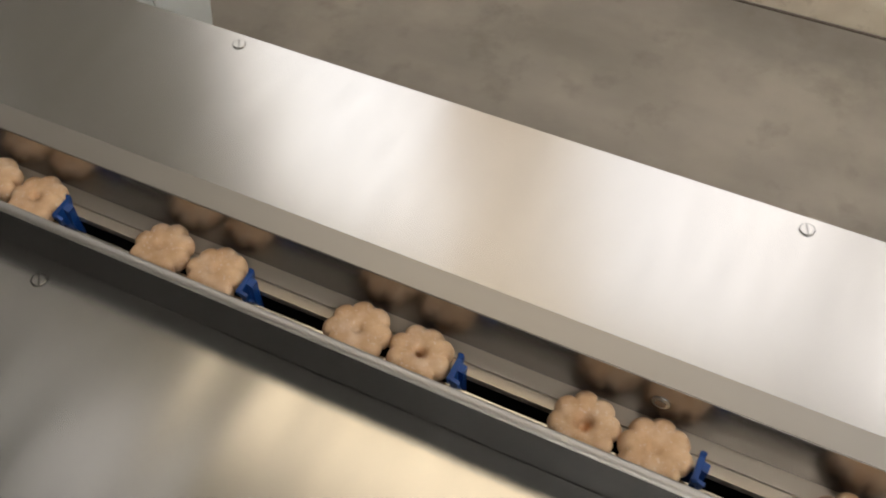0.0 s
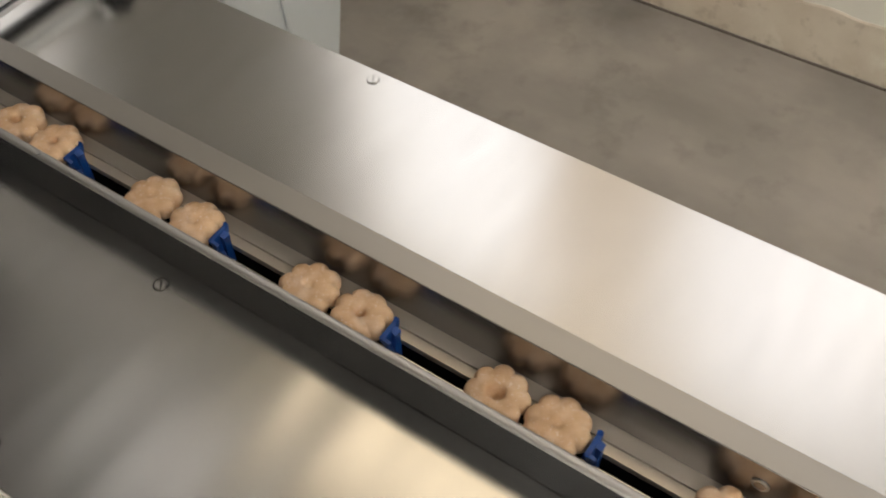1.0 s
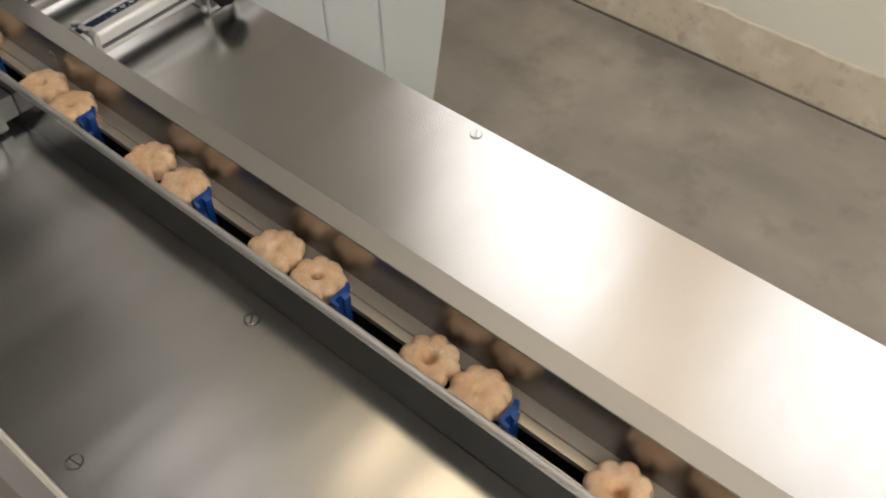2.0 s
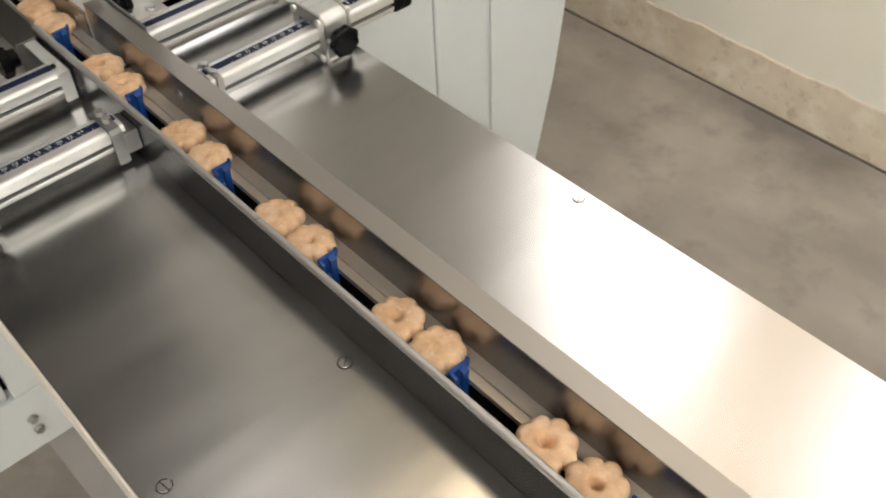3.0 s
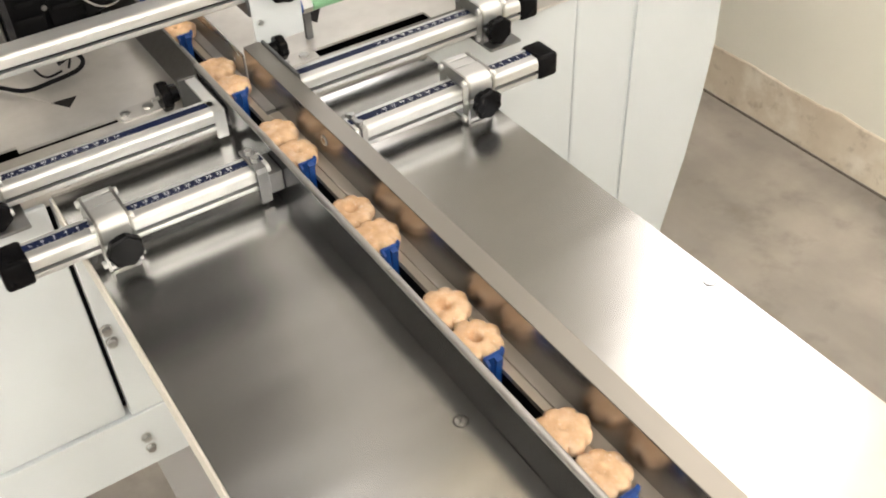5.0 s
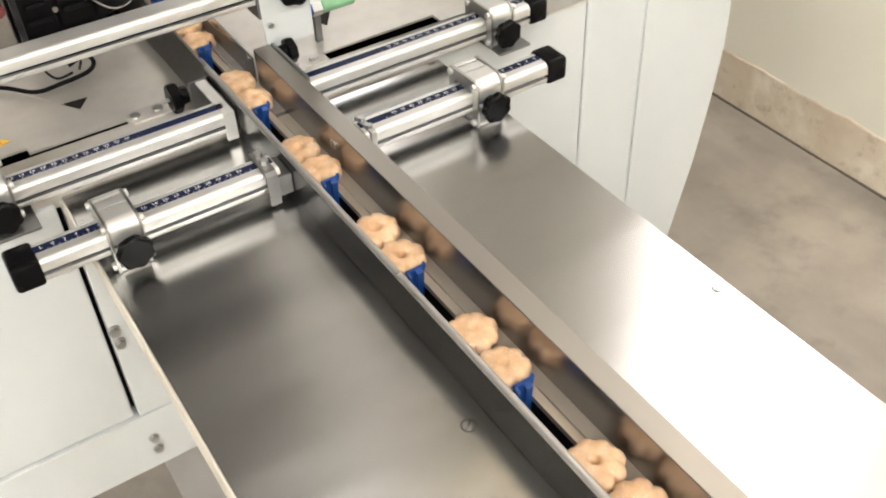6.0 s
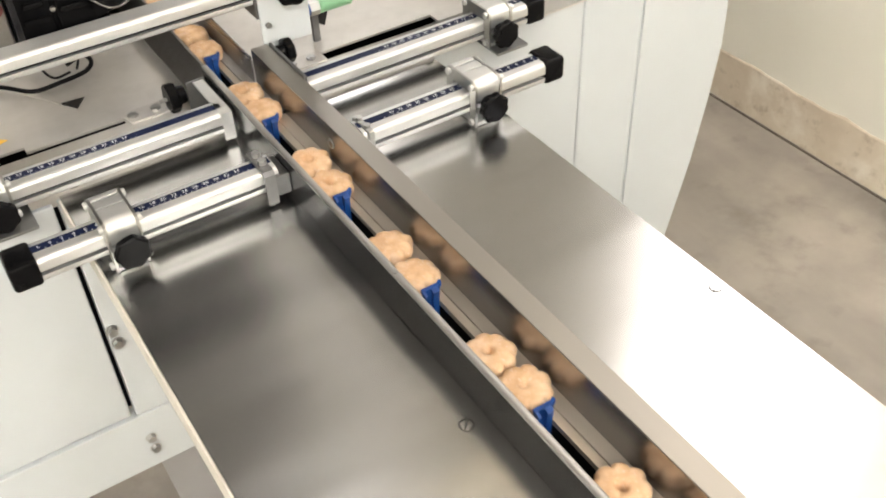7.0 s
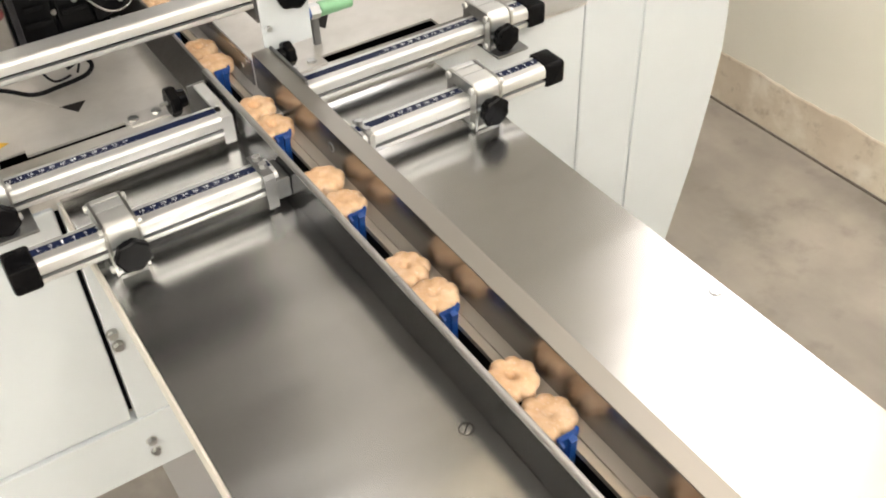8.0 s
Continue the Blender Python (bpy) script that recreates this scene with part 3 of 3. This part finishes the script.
rod(-0.70, 0.085, 0.5525, 1.000, -1, 0, 1, "plain aluminium cross rod over the channel", False, False)


def knob(bm, c, axis, r, d, flip=False):
    """A lobed hand knob with a stepped hub; its middle at c."""
    n = 42
    turn = {"x": Matrix.Rotation(radians(90), 4, "Y"), "y": Matrix.Rotation(radians(90), 4, "X"), "z": Matrix()}[axis]
    m = Matrix.Translation(c) @ turn @ (Matrix.Rotation(radians(180), 4, "X") if flip else Matrix())
    rings = []
    for z, s in ((-d / 2, 0.45), (-d * 0.5, 0.55), (-d * 0.1, 0.62), (-d * 0.05, 0.92), (d * 0.05, 1.0), (d * 0.40, 1.0), (d * 0.5, 0.88), (d * 0.5, 0.3)):
        ring = []
        for k in range(n):
            a = 2 * math.pi * k / n
            q = s * r * (1 - (0.10 * (0.5 + 0.5 * math.cos(7 * a)) if s > 0.85 else 0))
            ring.append(bm.verts.new(m @ Vector((q * math.cos(a), q * math.sin(a), z))))
        rings.append(ring)
    for a, b in zip(rings, rings[1:]):
        for k in range(n):
            bm.faces.new((a[k], a[(k + 1) % n], b[(k + 1) % n], b[k]))
    bm.faces.new(rings[0][::-1]), bm.faces.new(rings[-1])
    return bm


def rod_clamp(x0, x1, cy, z0, foot, label):
    """Two square side plates joined by three grip bars over a rod, with a black hand knob in front."""
    c = thing("rod_clamp", ((x0 + x1) / 2, cy, z0), label, "rod clamp", "rod clamps")
    zt = RZ + RV
    top = zt + 0.0150
    arc = [(cy - 0.0130 - 0.0110 * math.cos(a), top - 0.0115 + 0.0110 * math.sin(a)) for a in [radians(15 * k) for k in range(7)]]
    front = prism(B(), [(cy - 0.0240, RZ + 0.005)] + arc + [(cy + 0.0020, top - 0.0005), (cy + 0.0020, zt + 0.002), (cy - 0.0165, zt + 0.002), (cy - 0.0175, RZ + 0.005)], "x", x0 + 0.0025, x1 - 0.0025)
    part("grip_bar", front, ALU, c, "rounded aluminium front bar")
    part("grip_bar", box(B(), x0 + 0.0025, x1 - 0.0025, cy + 0.0045, cy + 0.0165, zt + 0.003, top - 0.0012, 0.0006), ALU, c)
    part("grip_bar", box(B(), x0 + 0.0025, x1 - 0.0025, cy + 0.0190, cy + 0.0260, zt - 0.004, top - 0.0012, 0.0012), ALU, c)
    part("base_bar", box(B(), x0 + 0.0025, x1 - 0.0025, cy - 0.0240, cy + 0.010, z0, z0 + 0.0045, 0.0008), ALU, c)
    for x in (x0, x1 - 0.0025):
        pl = prism(B(), [(cy - 0.0255, z0), (cy - 0.0155, z0), (cy - 0.0155, zt + 0.0015), (cy + 0.0155, zt + 0.0015), (cy + 0.0155, z0 + 0.016), (cy + 0.0255, z0 + 0.016), (cy + 0.0275, z0 + 0.020),
                         (cy + 0.0275, top - 0.006), (cy + 0.0255, top - 0.0015), (cy + 0.0210, top), (cy - 0.0200, top), (cy - 0.0245, top - 0.002), (cy - 0.0262, top - 0.007)], "x", x, x + 0.0025)
        sp = part("side_plate", pl, BRIGHT, c, "thin plated side plate")
        for yy, zz in ((cy - 0.0205, z0 + 0.0060), (cy - 0.0205, top - 0.0050), (cy + 0.0215, top - 0.0055)):
            xx = x - 0.0018 if x == x0 else x + 0.0043
            part("bolt", cyl(B(), (xx, yy, zz), "x", 0.0038, 0.0036, 18, None, 0.0006), ALU, sp)
    part("hand_knob", knob(B(), (x0 + 0.0165, cy - 0.0320, RZ - 0.0005), "y", 0.0168, 0.016), BLACK, c, "black lobed hand knob")
    if foot:
        part("foot", box(B(), x0 + 0.001, x1 + 0.012, cy - 0.0420, cy + 0.022, z0 - 0.0038, z0 - 0.0002, 0.0012), CAST, c, "flat foot plate")
    return c


rod_clamp(-0.1660, -0.1350, RY1, T + 0.0005, False, "plated rod clamp with a black knob at the table's edge")
rod_clamp(0.2190, 0.2520, RY1, T + 0.0005, False, "plated rod clamp with a black knob at the table's edge")
rod_clamp(0.3170, 0.3490, RY2, T + 0.0078, True, "plated rod clamp with a black knob on a foot plate")
rod_clamp(-0.2497, -0.2178, RY2, T + 0.0078, True, "plated rod clamp with a black knob on a foot plate")

# brackets that join the rods to the guide rails
b1 = thing("rail_bracket", (0.0, RY1, RZ - 0.02), "cast bracket joining a rod end to the guide rail", "bracket", "rail brackets")
part("strap", prism(B(), [(RY1 - 0.0215, 0.9035), (RY1 - 0.0165, 0.9035), (RY1 - 0.0165, 0.9062), (RY1 - 0.0190, 0.9062), (RY1 - 0.0190, 0.9360), (RY1 - 0.0175, 0.9385), (RY1 + 0.0185, 0.9385),
                          (RY1 + 0.0185, 0.9412), (RY1 - 0.0190, 0.9412), (RY1 - 0.0215, 0.9370)], "x", -0.0150, -0.0040), CAST, b1, "bent plated strap over the rod's end")
part("block", box(B(), -0.0038, 0.0108, RY1 - 0.0195, RY1 + 0.0150, 0.9090, 0.9315, 0.0012), CAST, b1, "grey metal block against the rail")
for dy in (-0.005, 0.009):
    part("bolt", cyl(B(), (-0.0085, RY1 + dy, 0.9436), "z", 0.0042, 0.0048, 6), BRIGHT, b1)
b2 = thing("rail_bracket", (0.0, RY2 + 0.03, T), "tall folded bracket joining the far rod to the guide rail", "bracket", "rail brackets")
part("strap", prism(B(), [(0.4389, T + 0.006), (0.4425, T + 0.006), (0.4425, 0.9352), (0.5140, 0.9352), (0.5140, 0.9382), (0.4389, 0.9382)], "x", -0.0055, 0.0060), ALU, b2)
part("cheek", box(B(), 0.0084, 0.0109, 0.449, 0.526, T + 0.004, 0.9341, 0.001), STEEL_GUIDE, b2)
part("back_plate", box(B(), -0.0129, 0.0082, 0.5145, 0.5176, 0.903, 0.9393, 0.001), CAST, b2)
part("hand_knob", knob(B(), (-0.0232, 0.5263, 0.9208), "x", 0.0168, 0.020, True), BLACK, b2, "black lobed hand knob")
part("knob_stud", cyl(B(), (-0.0356, 0.5263, 0.9208), "x", 0.0022, 0.012, 12), BRIGHT, b2)
b3 = thing("rail_bracket", (0.1, RY1, RZ - 0.02), "small plated clip at the rod's end beside the guide rail", "bracket", "rail brackets")
part("clip", box(B(), 0.0990, 0.1060, RY1 - 0.0175, RY1 + 0.0175, RZ - 0.0135, RZ + 0.0135, 0.0015), BRIGHT, b3)
for dy in (-0.008, 0.008):
    part("bolt", cyl(B(), (0.1025, RY1 + dy, RZ + 0.0150), "z", 0.0032, 0.004, 10), BRIGHT, b3)
b4 = thing("rail_bracket", (0.1, 0.52, T), "small black knob bracket behind the guide rail", "bracket", "rail brackets")
part("clip", box(B(), 0.0895, 0.0930, RY2 - 0.016, 0.525, T + 0.004, 0.9480, 0.001), CAST, b4)
part("hand_knob", knob(B(), (0.105, 0.520, 0.935), "x", 0.0145, 0.018), BLACK, b4, "black lobed hand knob")

# ---- deck details ----
for x0, x1, y in ((-0.0775, -0.028, 0.545), (0.110, 0.158, 0.538)):
    tab = thing("slot_tab", ((x0 + x1) / 2, y, T), "small steel tab with two hexagon nuts on the deck", "tab", "slot tabs")
    part("tab_plate", prism(B(), [(x0 + 0.004, y - 0.012), (x1, y - 0.012), (x1, y + 0.012), (x0 + 0.005, y + 0.012), (x0 - 0.001, y + 0.003)], "z", T + 0.0012, T + 0.0035), STEEL_DECK, tab)
    for f in (0.18, 0.70):
        bm = cyl(B(), (x0 + (x1 - x0) * f, y, T + 0.0047), "z", 0.0058, 0.0024, 6)
        cyl(bm, (x0 + (x1 - x0) * f, y, T + 0.0062), "z", 0.0028, 0.0006, 12)
        part("nut", bm, BRIGHT, tab)
for p in (((-0.1271, 0.6205), (-0.1124, 0.5988), (-0.0986, 0.6181)), ((0.1819, 0.6296), (0.1950, 0.6023), (0.2148, 0.6321))):
    bm = prism(B(), p, "z", T + 0.0012, T + 0.0016)
    c = sum((Vector((*q, 0)) for q in p), Vector()) / 3
    solid("arrow_decal", bm, DECAL, "black triangular arrow decal on the steel deck", "decal", "arrow decals", at=(c.x, c.y, T + 0.0012))
bm = prism(B(), [(-0.222, 0.571), (-0.192, 0.583), (-0.212, 0.600)], "z", T + 0.0012, T + 0.0016)
st = solid("warning_sticker", bm, YELLOW, "yellow triangular warning sticker on the deck", "sticker", at=(-0.208, 0.585, T + 0.0012))
part("sticker_mark", prism(B(), [(-0.215, 0.5785), (-0.2015, 0.5838), (-0.2105, 0.5915)], "z", T + 0.0017, T + 0.0020), DECAL, st)

plate = thing("knob_plate", (0.12, 0.545, T), "white mounting plate with a black knob at the cross rod's end", "mounting plate")
part("plate", box(B(), 0.0880, 0.1470, 0.5330, 0.5360, 0.9360, 1.060, 0.004), WHITE, plate)
part("hand_knob", knob(B(), (0.1250, 0.5240, 1.0080), "y", 0.0235, 0.018), BLACK, plate, "black lobed hand knob")
part("bolt", cyl(B(), (0.0960, 0.5318, 0.964), "y", 0.0034, 0.003, 12), BRIGHT, plate)
part("standoff", box(B(), 0.086, 0.140, 0.5365, 0.58, 0.972, 1.010), CAST, plate)
sensor = thing("photo_sensor", (0.19, 0.575, 0.93), "green cylindrical photo sensor behind the mounting plate", "sensor")
part("barrel", cyl(B(), (0.1975, 0.575, 0.9440), "x", 0.0088, 0.042, 24, None, 0.001), GREEN, sensor)
part("collar", cyl(B(), (0.1700, 0.575, 0.9440), "x", 0.0093, 0.012, 6), BRIGHT, sensor)
part("lens_ring", cyl(B(), (0.1610, 0.575, 0.9440), "x", 0.0085, 0.006, 20), BLUE, sensor)
part("holder", box(B(), 0.166, 0.174, 0.572, 0.578, T + 0.0012, 0.9370), CAST, sensor)

cable = curve_points([(-0.30, 0.735, 0.912), (-0.22, 0.715, 0.909), (-0.173, 0.683, 0.908), (-0.145, 0.650, 0.909), (-0.115, 0.645, 0.912), (-0.085, 0.645, 0.916), (-0.074, 0.656, 0.920), (-0.080, 0.668, 0.924), (-0.100, 0.664, 0.920)], 64)
loose = thing("sensor_cable", (-0.2, 0.64, T), "black sensor cable lying in loops on the deck", "cable")
part("cable", tube(B(), cable, 0.0025), RUBBER, loose)
part("thin_lead", tube(B(), curve_points([(-0.118, 0.690, 0.93), (-0.126, 0.672, 0.922), (-0.118, 0.655, 0.914), (-0.10, 0.650, 0.918)], 30), 0.0014), RUBBER, loose)
part("thin_lead", tube(B(), curve_points([(-0.110, 0.690, 0.94), (-0.095, 0.680, 0.936), (-0.086, 0.664, 0.926), (-0.092, 0.652, 0.918)], 30), 0.0014), RUBBER, loose)

# dark sealing unit behind the cross rod
unit = thing("sealing_unit", (-0.15, 0.9, T), "black sealing unit of the wrapping machine behind the cross rod", "sealing unit")
part("housing", box(B(), -0.131, -0.020, 0.745, 1.10, T + 0.002, 1.16, 0.006), RUBBER, unit, "black housing")
# Black box above the view, added to darken the left plate's reflection.
part("upper_housing", box(B(), -0.60, 0.125, 0.770, 1.30, 1.162, 1.56, 0.010), BLACK, unit, "unseen black box added to darken the table reflection")
part("side_block", box(B(), -0.018, 0.012, 0.76, 1.10, T + 0.036, 1.14, 0.004), BLACK, unit)
part("left_cheek", box(B(), -0.215, -0.1345, 0.728, 1.10, T + 0.002, 1.16, 0.004), STEEL_DARK, unit, "grey metal cheek")
part("cheek_plate", box(B(), -0.166, -0.1375, 0.720, 0.7275, 0.925, 1.02, 0.002), STEEL_DARK, unit)
part("red_button", cyl(B(), (-0.147, 0.716, 0.980), "y", 0.0085, 0.008, 20, None, 0.002), RED, unit, "dark red button")
part("face_plate", box(B(), -0.128, -0.084, 0.7385, 0.7445, 0.925, 1.05, 0.002), BLACK, unit)
part("face_plate", box(B(), -0.080, -0.024, 0.7400, 0.7445, 0.925, 1.06, 0.002), BLACK, unit)
part("lower_rail", box(B(), -0.130, -0.022, 0.725, 0.7380, 0.908, 0.9245, 0.002), BLACK, unit, "black lower rail")
part("upright", box(B(), -0.133, -0.124, 0.722, 0.7380, 0.925, 1.06, 0.002), GLOSS, unit, "glossy black upright")
part("jaw_arm", prism(B(), [(-0.040, 0.932), (-0.010, 0.938), (0.006, 0.955), (0.002, 0.975), (-0.020, 0.965), (-0.040, 0.968)], "y", 0.728, 0.738), BLACK, unit, "black jaw arm")
part("bright_pin", cyl(B(), (-0.008, 0.724, 0.956), "y", 0.0045, 0.008, 14, None, 0.001), BRIGHT, unit, "bright steel pin")
for x0, x1, z in ((-0.120, -0.088, 0.942), (-0.116, -0.092, 0.962), (-0.076, -0.044, 0.948), (-0.072, -0.050, 0.972)):
    part("ridge", box(B(), x0, x1, 0.7320, 0.7380, z, z + 0.007, 0.0016), BLACK, unit)
for x, z in ((-0.084, 0.954), (-0.082, 0.980), (-0.058, 0.962), (-0.028, 0.980)):
    part("bolt", cyl(B(), (x, 0.7362, z), "y", 0.0032, 0.0036, 18, None, 0.0006), STEEL_DARK, unit)
part("lead", tube(B(), curve_points([(-0.060, 0.722, 0.990), (-0.040, 0.716, 0.958), (-0.020, 0.712, 0.946), (0.002, 0.716, 0.952), (0.010, 0.730, 0.975)], 30), 0.0012), STEEL_DARK, unit, "thin metal lead")

# ---- biscuits and pushers ----
PITCH, SPEED, LEAD = 0.1555, 0.1272, -0.0710
CX = 0.0462


def cookie_mesh(seed, r=0.0225, h=0.0125):
    rnd = random.Random(seed)
    ph = rnd.random() * 6
    nt, prof = 80, [(0.0, 0.0), (0.08, 0.02), (0.12, 0.12), (0.16, 0.42), (0.20, 0.74), (0.25, 0.92), (0.33, 1.0), (0.5, 1.0), (0.66, 0.98), (0.8, 0.93), (0.90, 0.84), (0.965, 0.70), (1.0, 0.48), (0.985, 0.22), (0.94, 0.05), (0.86, 0.0), (0.0, 0.0)]
    bm = B()
    rings = []
    petal = [1 + rnd.uniform(-0.035, 0.035) for _ in range(8)]
    hole = rnd.uniform(0.8, 1.25)
    depth = rnd.choice((0.09, 0.13, 0.80, 0.95))
    prof = [(p, 1 - (1 - q) * depth) if i < 6 else (p, q) for i, (p, q) in enumerate(prof)]
    for s, z in prof:
        if s == 0:
            rings.append([bm.verts.new((0, 0, z * h))])
            continue
        ring = []
        for k in range(nt):
            a = 2 * math.pi * k / nt
            w = abs(math.cos(4 * a)) ** 0.6
            pk = petal[int((a + math.pi / 8) / (math.pi / 4)) % 8]
            edge = (0.845 + 0.155 * w) * (1 + (pk - 1) * w)
            q = r * s * (1 + (edge - 1) * min(1, max(0, (s - 0.25) / 0.6)))
            if s < 0.3:
                q *= hole
            zz = z * h * (1 - 0.06 * (1 - w) * max(0, (s - 0.45)) * (1 if z > 0.3 else 0))
            wob = 0.0004 * noise.noise((math.cos(a) * s * 4 + ph, math.sin(a) * s * 4, seed)) if z > 0.1 else 0
            ring.append(bm.verts.new((q * math.cos(a), q * math.sin(a), zz + wob)))
        rings.append(ring)
    for a, b in zip(rings, rings[1:]):
        for k in range(nt):
            if len(a) == 1:
                bm.faces.new((a[0], b[k], b[(k + 1) % nt]))
            elif len(b) == 1:
                bm.faces.new((a[k], b[0], a[(k + 1) % nt]))
            else:
                bm.faces.new((a[k], b[k], b[(k + 1) % nt], a[(k + 1) % nt]))
    bmesh.ops.recalc_face_normals(bm, faces=bm.faces)
    return mesh_of("biscuit", bm, COOKIE, True, 80)


def build_pusher():
    """A blue flight: a broad paddle with a tapering brace and a foot in the slot. Origin at the slot's middle, at the paddle's face."""
    p = thing("pusher", (0, 0, 0), "blue plastic pusher on the chain behind two biscuits", "pusher", "chain pushers")
    pad = prism(B(), [(-0.0062, 0.0030), (-0.0040, -0.0030), (0.0042, -0.0030), (0.0064, 0.0030), (0.0098, 0.0135), (0.0096, 0.0178), (0.0080, 0.0172), (0.0072, 0.0150), (-0.0090, 0.0148), (-0.0094, 0.0125)], "y", -0.0040, 0.0)
    bmesh.ops.bevel(pad, geom=list(pad.edges), offset=0.0006, segments=2, affect="EDGES", clamp_overlap=True)
    part("paddle", pad, BLUE, p)
    part("side_rib", prism(B(), [(-0.0038, 0.004), (-0.0038, 0.0142), (-0.0085, 0.0120), (-0.0062, 0.004)], "x", -0.0090, -0.0066), BLUE, p)
    part("brace", prism(B(), [(-0.0038, -0.020), (-0.0038, 0.0140), (-0.0080, 0.0118), (-0.0070, 0.002), (-0.0062, -0.020)], "x", -0.0008, 0.0052), BLUE, p)
    part("foot", prism(B(), [(0.004, -0.030), (0.004, -0.006), (-0.0030, -0.003), (-0.0055, -0.006), (-0.0060, -0.016), (-0.0060, -0.030)], "x", -0.0042, 0.0042), BLUE, p)
    return p


SHAPES = [cookie_mesh(s) for s in range(10)]
rnd = random.Random(11)
MOVERS = []
SX = (SLOT[0] + SLOT[1]) / 2
first = build_pusher()
for k in range(-11, 7):
    y = LEAD + k * PITCH
    p = first if k == -11 else copy_thing(first, pose(0, 0, 0))
    MOVERS.append((p, SX, y - 0.0445 - 0.0240, T, (0, 0, 0)))
    for j, dy in enumerate((0.0, -0.0445)):
        c = tagged(new("biscuit", SHAPES[rnd.randrange(10)]), "golden flower-shaped shortbread biscuit with a hole, in the channel", "biscuit", "biscuits in the channel")
        s = rnd.uniform(0.97, 1.03)
        c.scale = (s, s, rnd.uniform(0.95, 1.1))
        MOVERS.append((c, CX + rnd.uniform(-0.0012, 0.0008), y + dy + rnd.uniform(-0.0006, 0.0006), T + 0.0008,
                       (rnd.uniform(-2.5, 2.5) if j == 0 else rnd.uniform(-1, 4), rnd.uniform(-1.5, 1.5), rnd.uniform(0, 45))))


def motions():
    for ob, x, y, z, (rx, ry, rz) in MOVERS:
        walk(ob, [(t, pose(x, y + SPEED * t, z, rx, ry, rz)) for t in (0.0, 2.0, 4.0, 6.0, 8.0)])


motions()
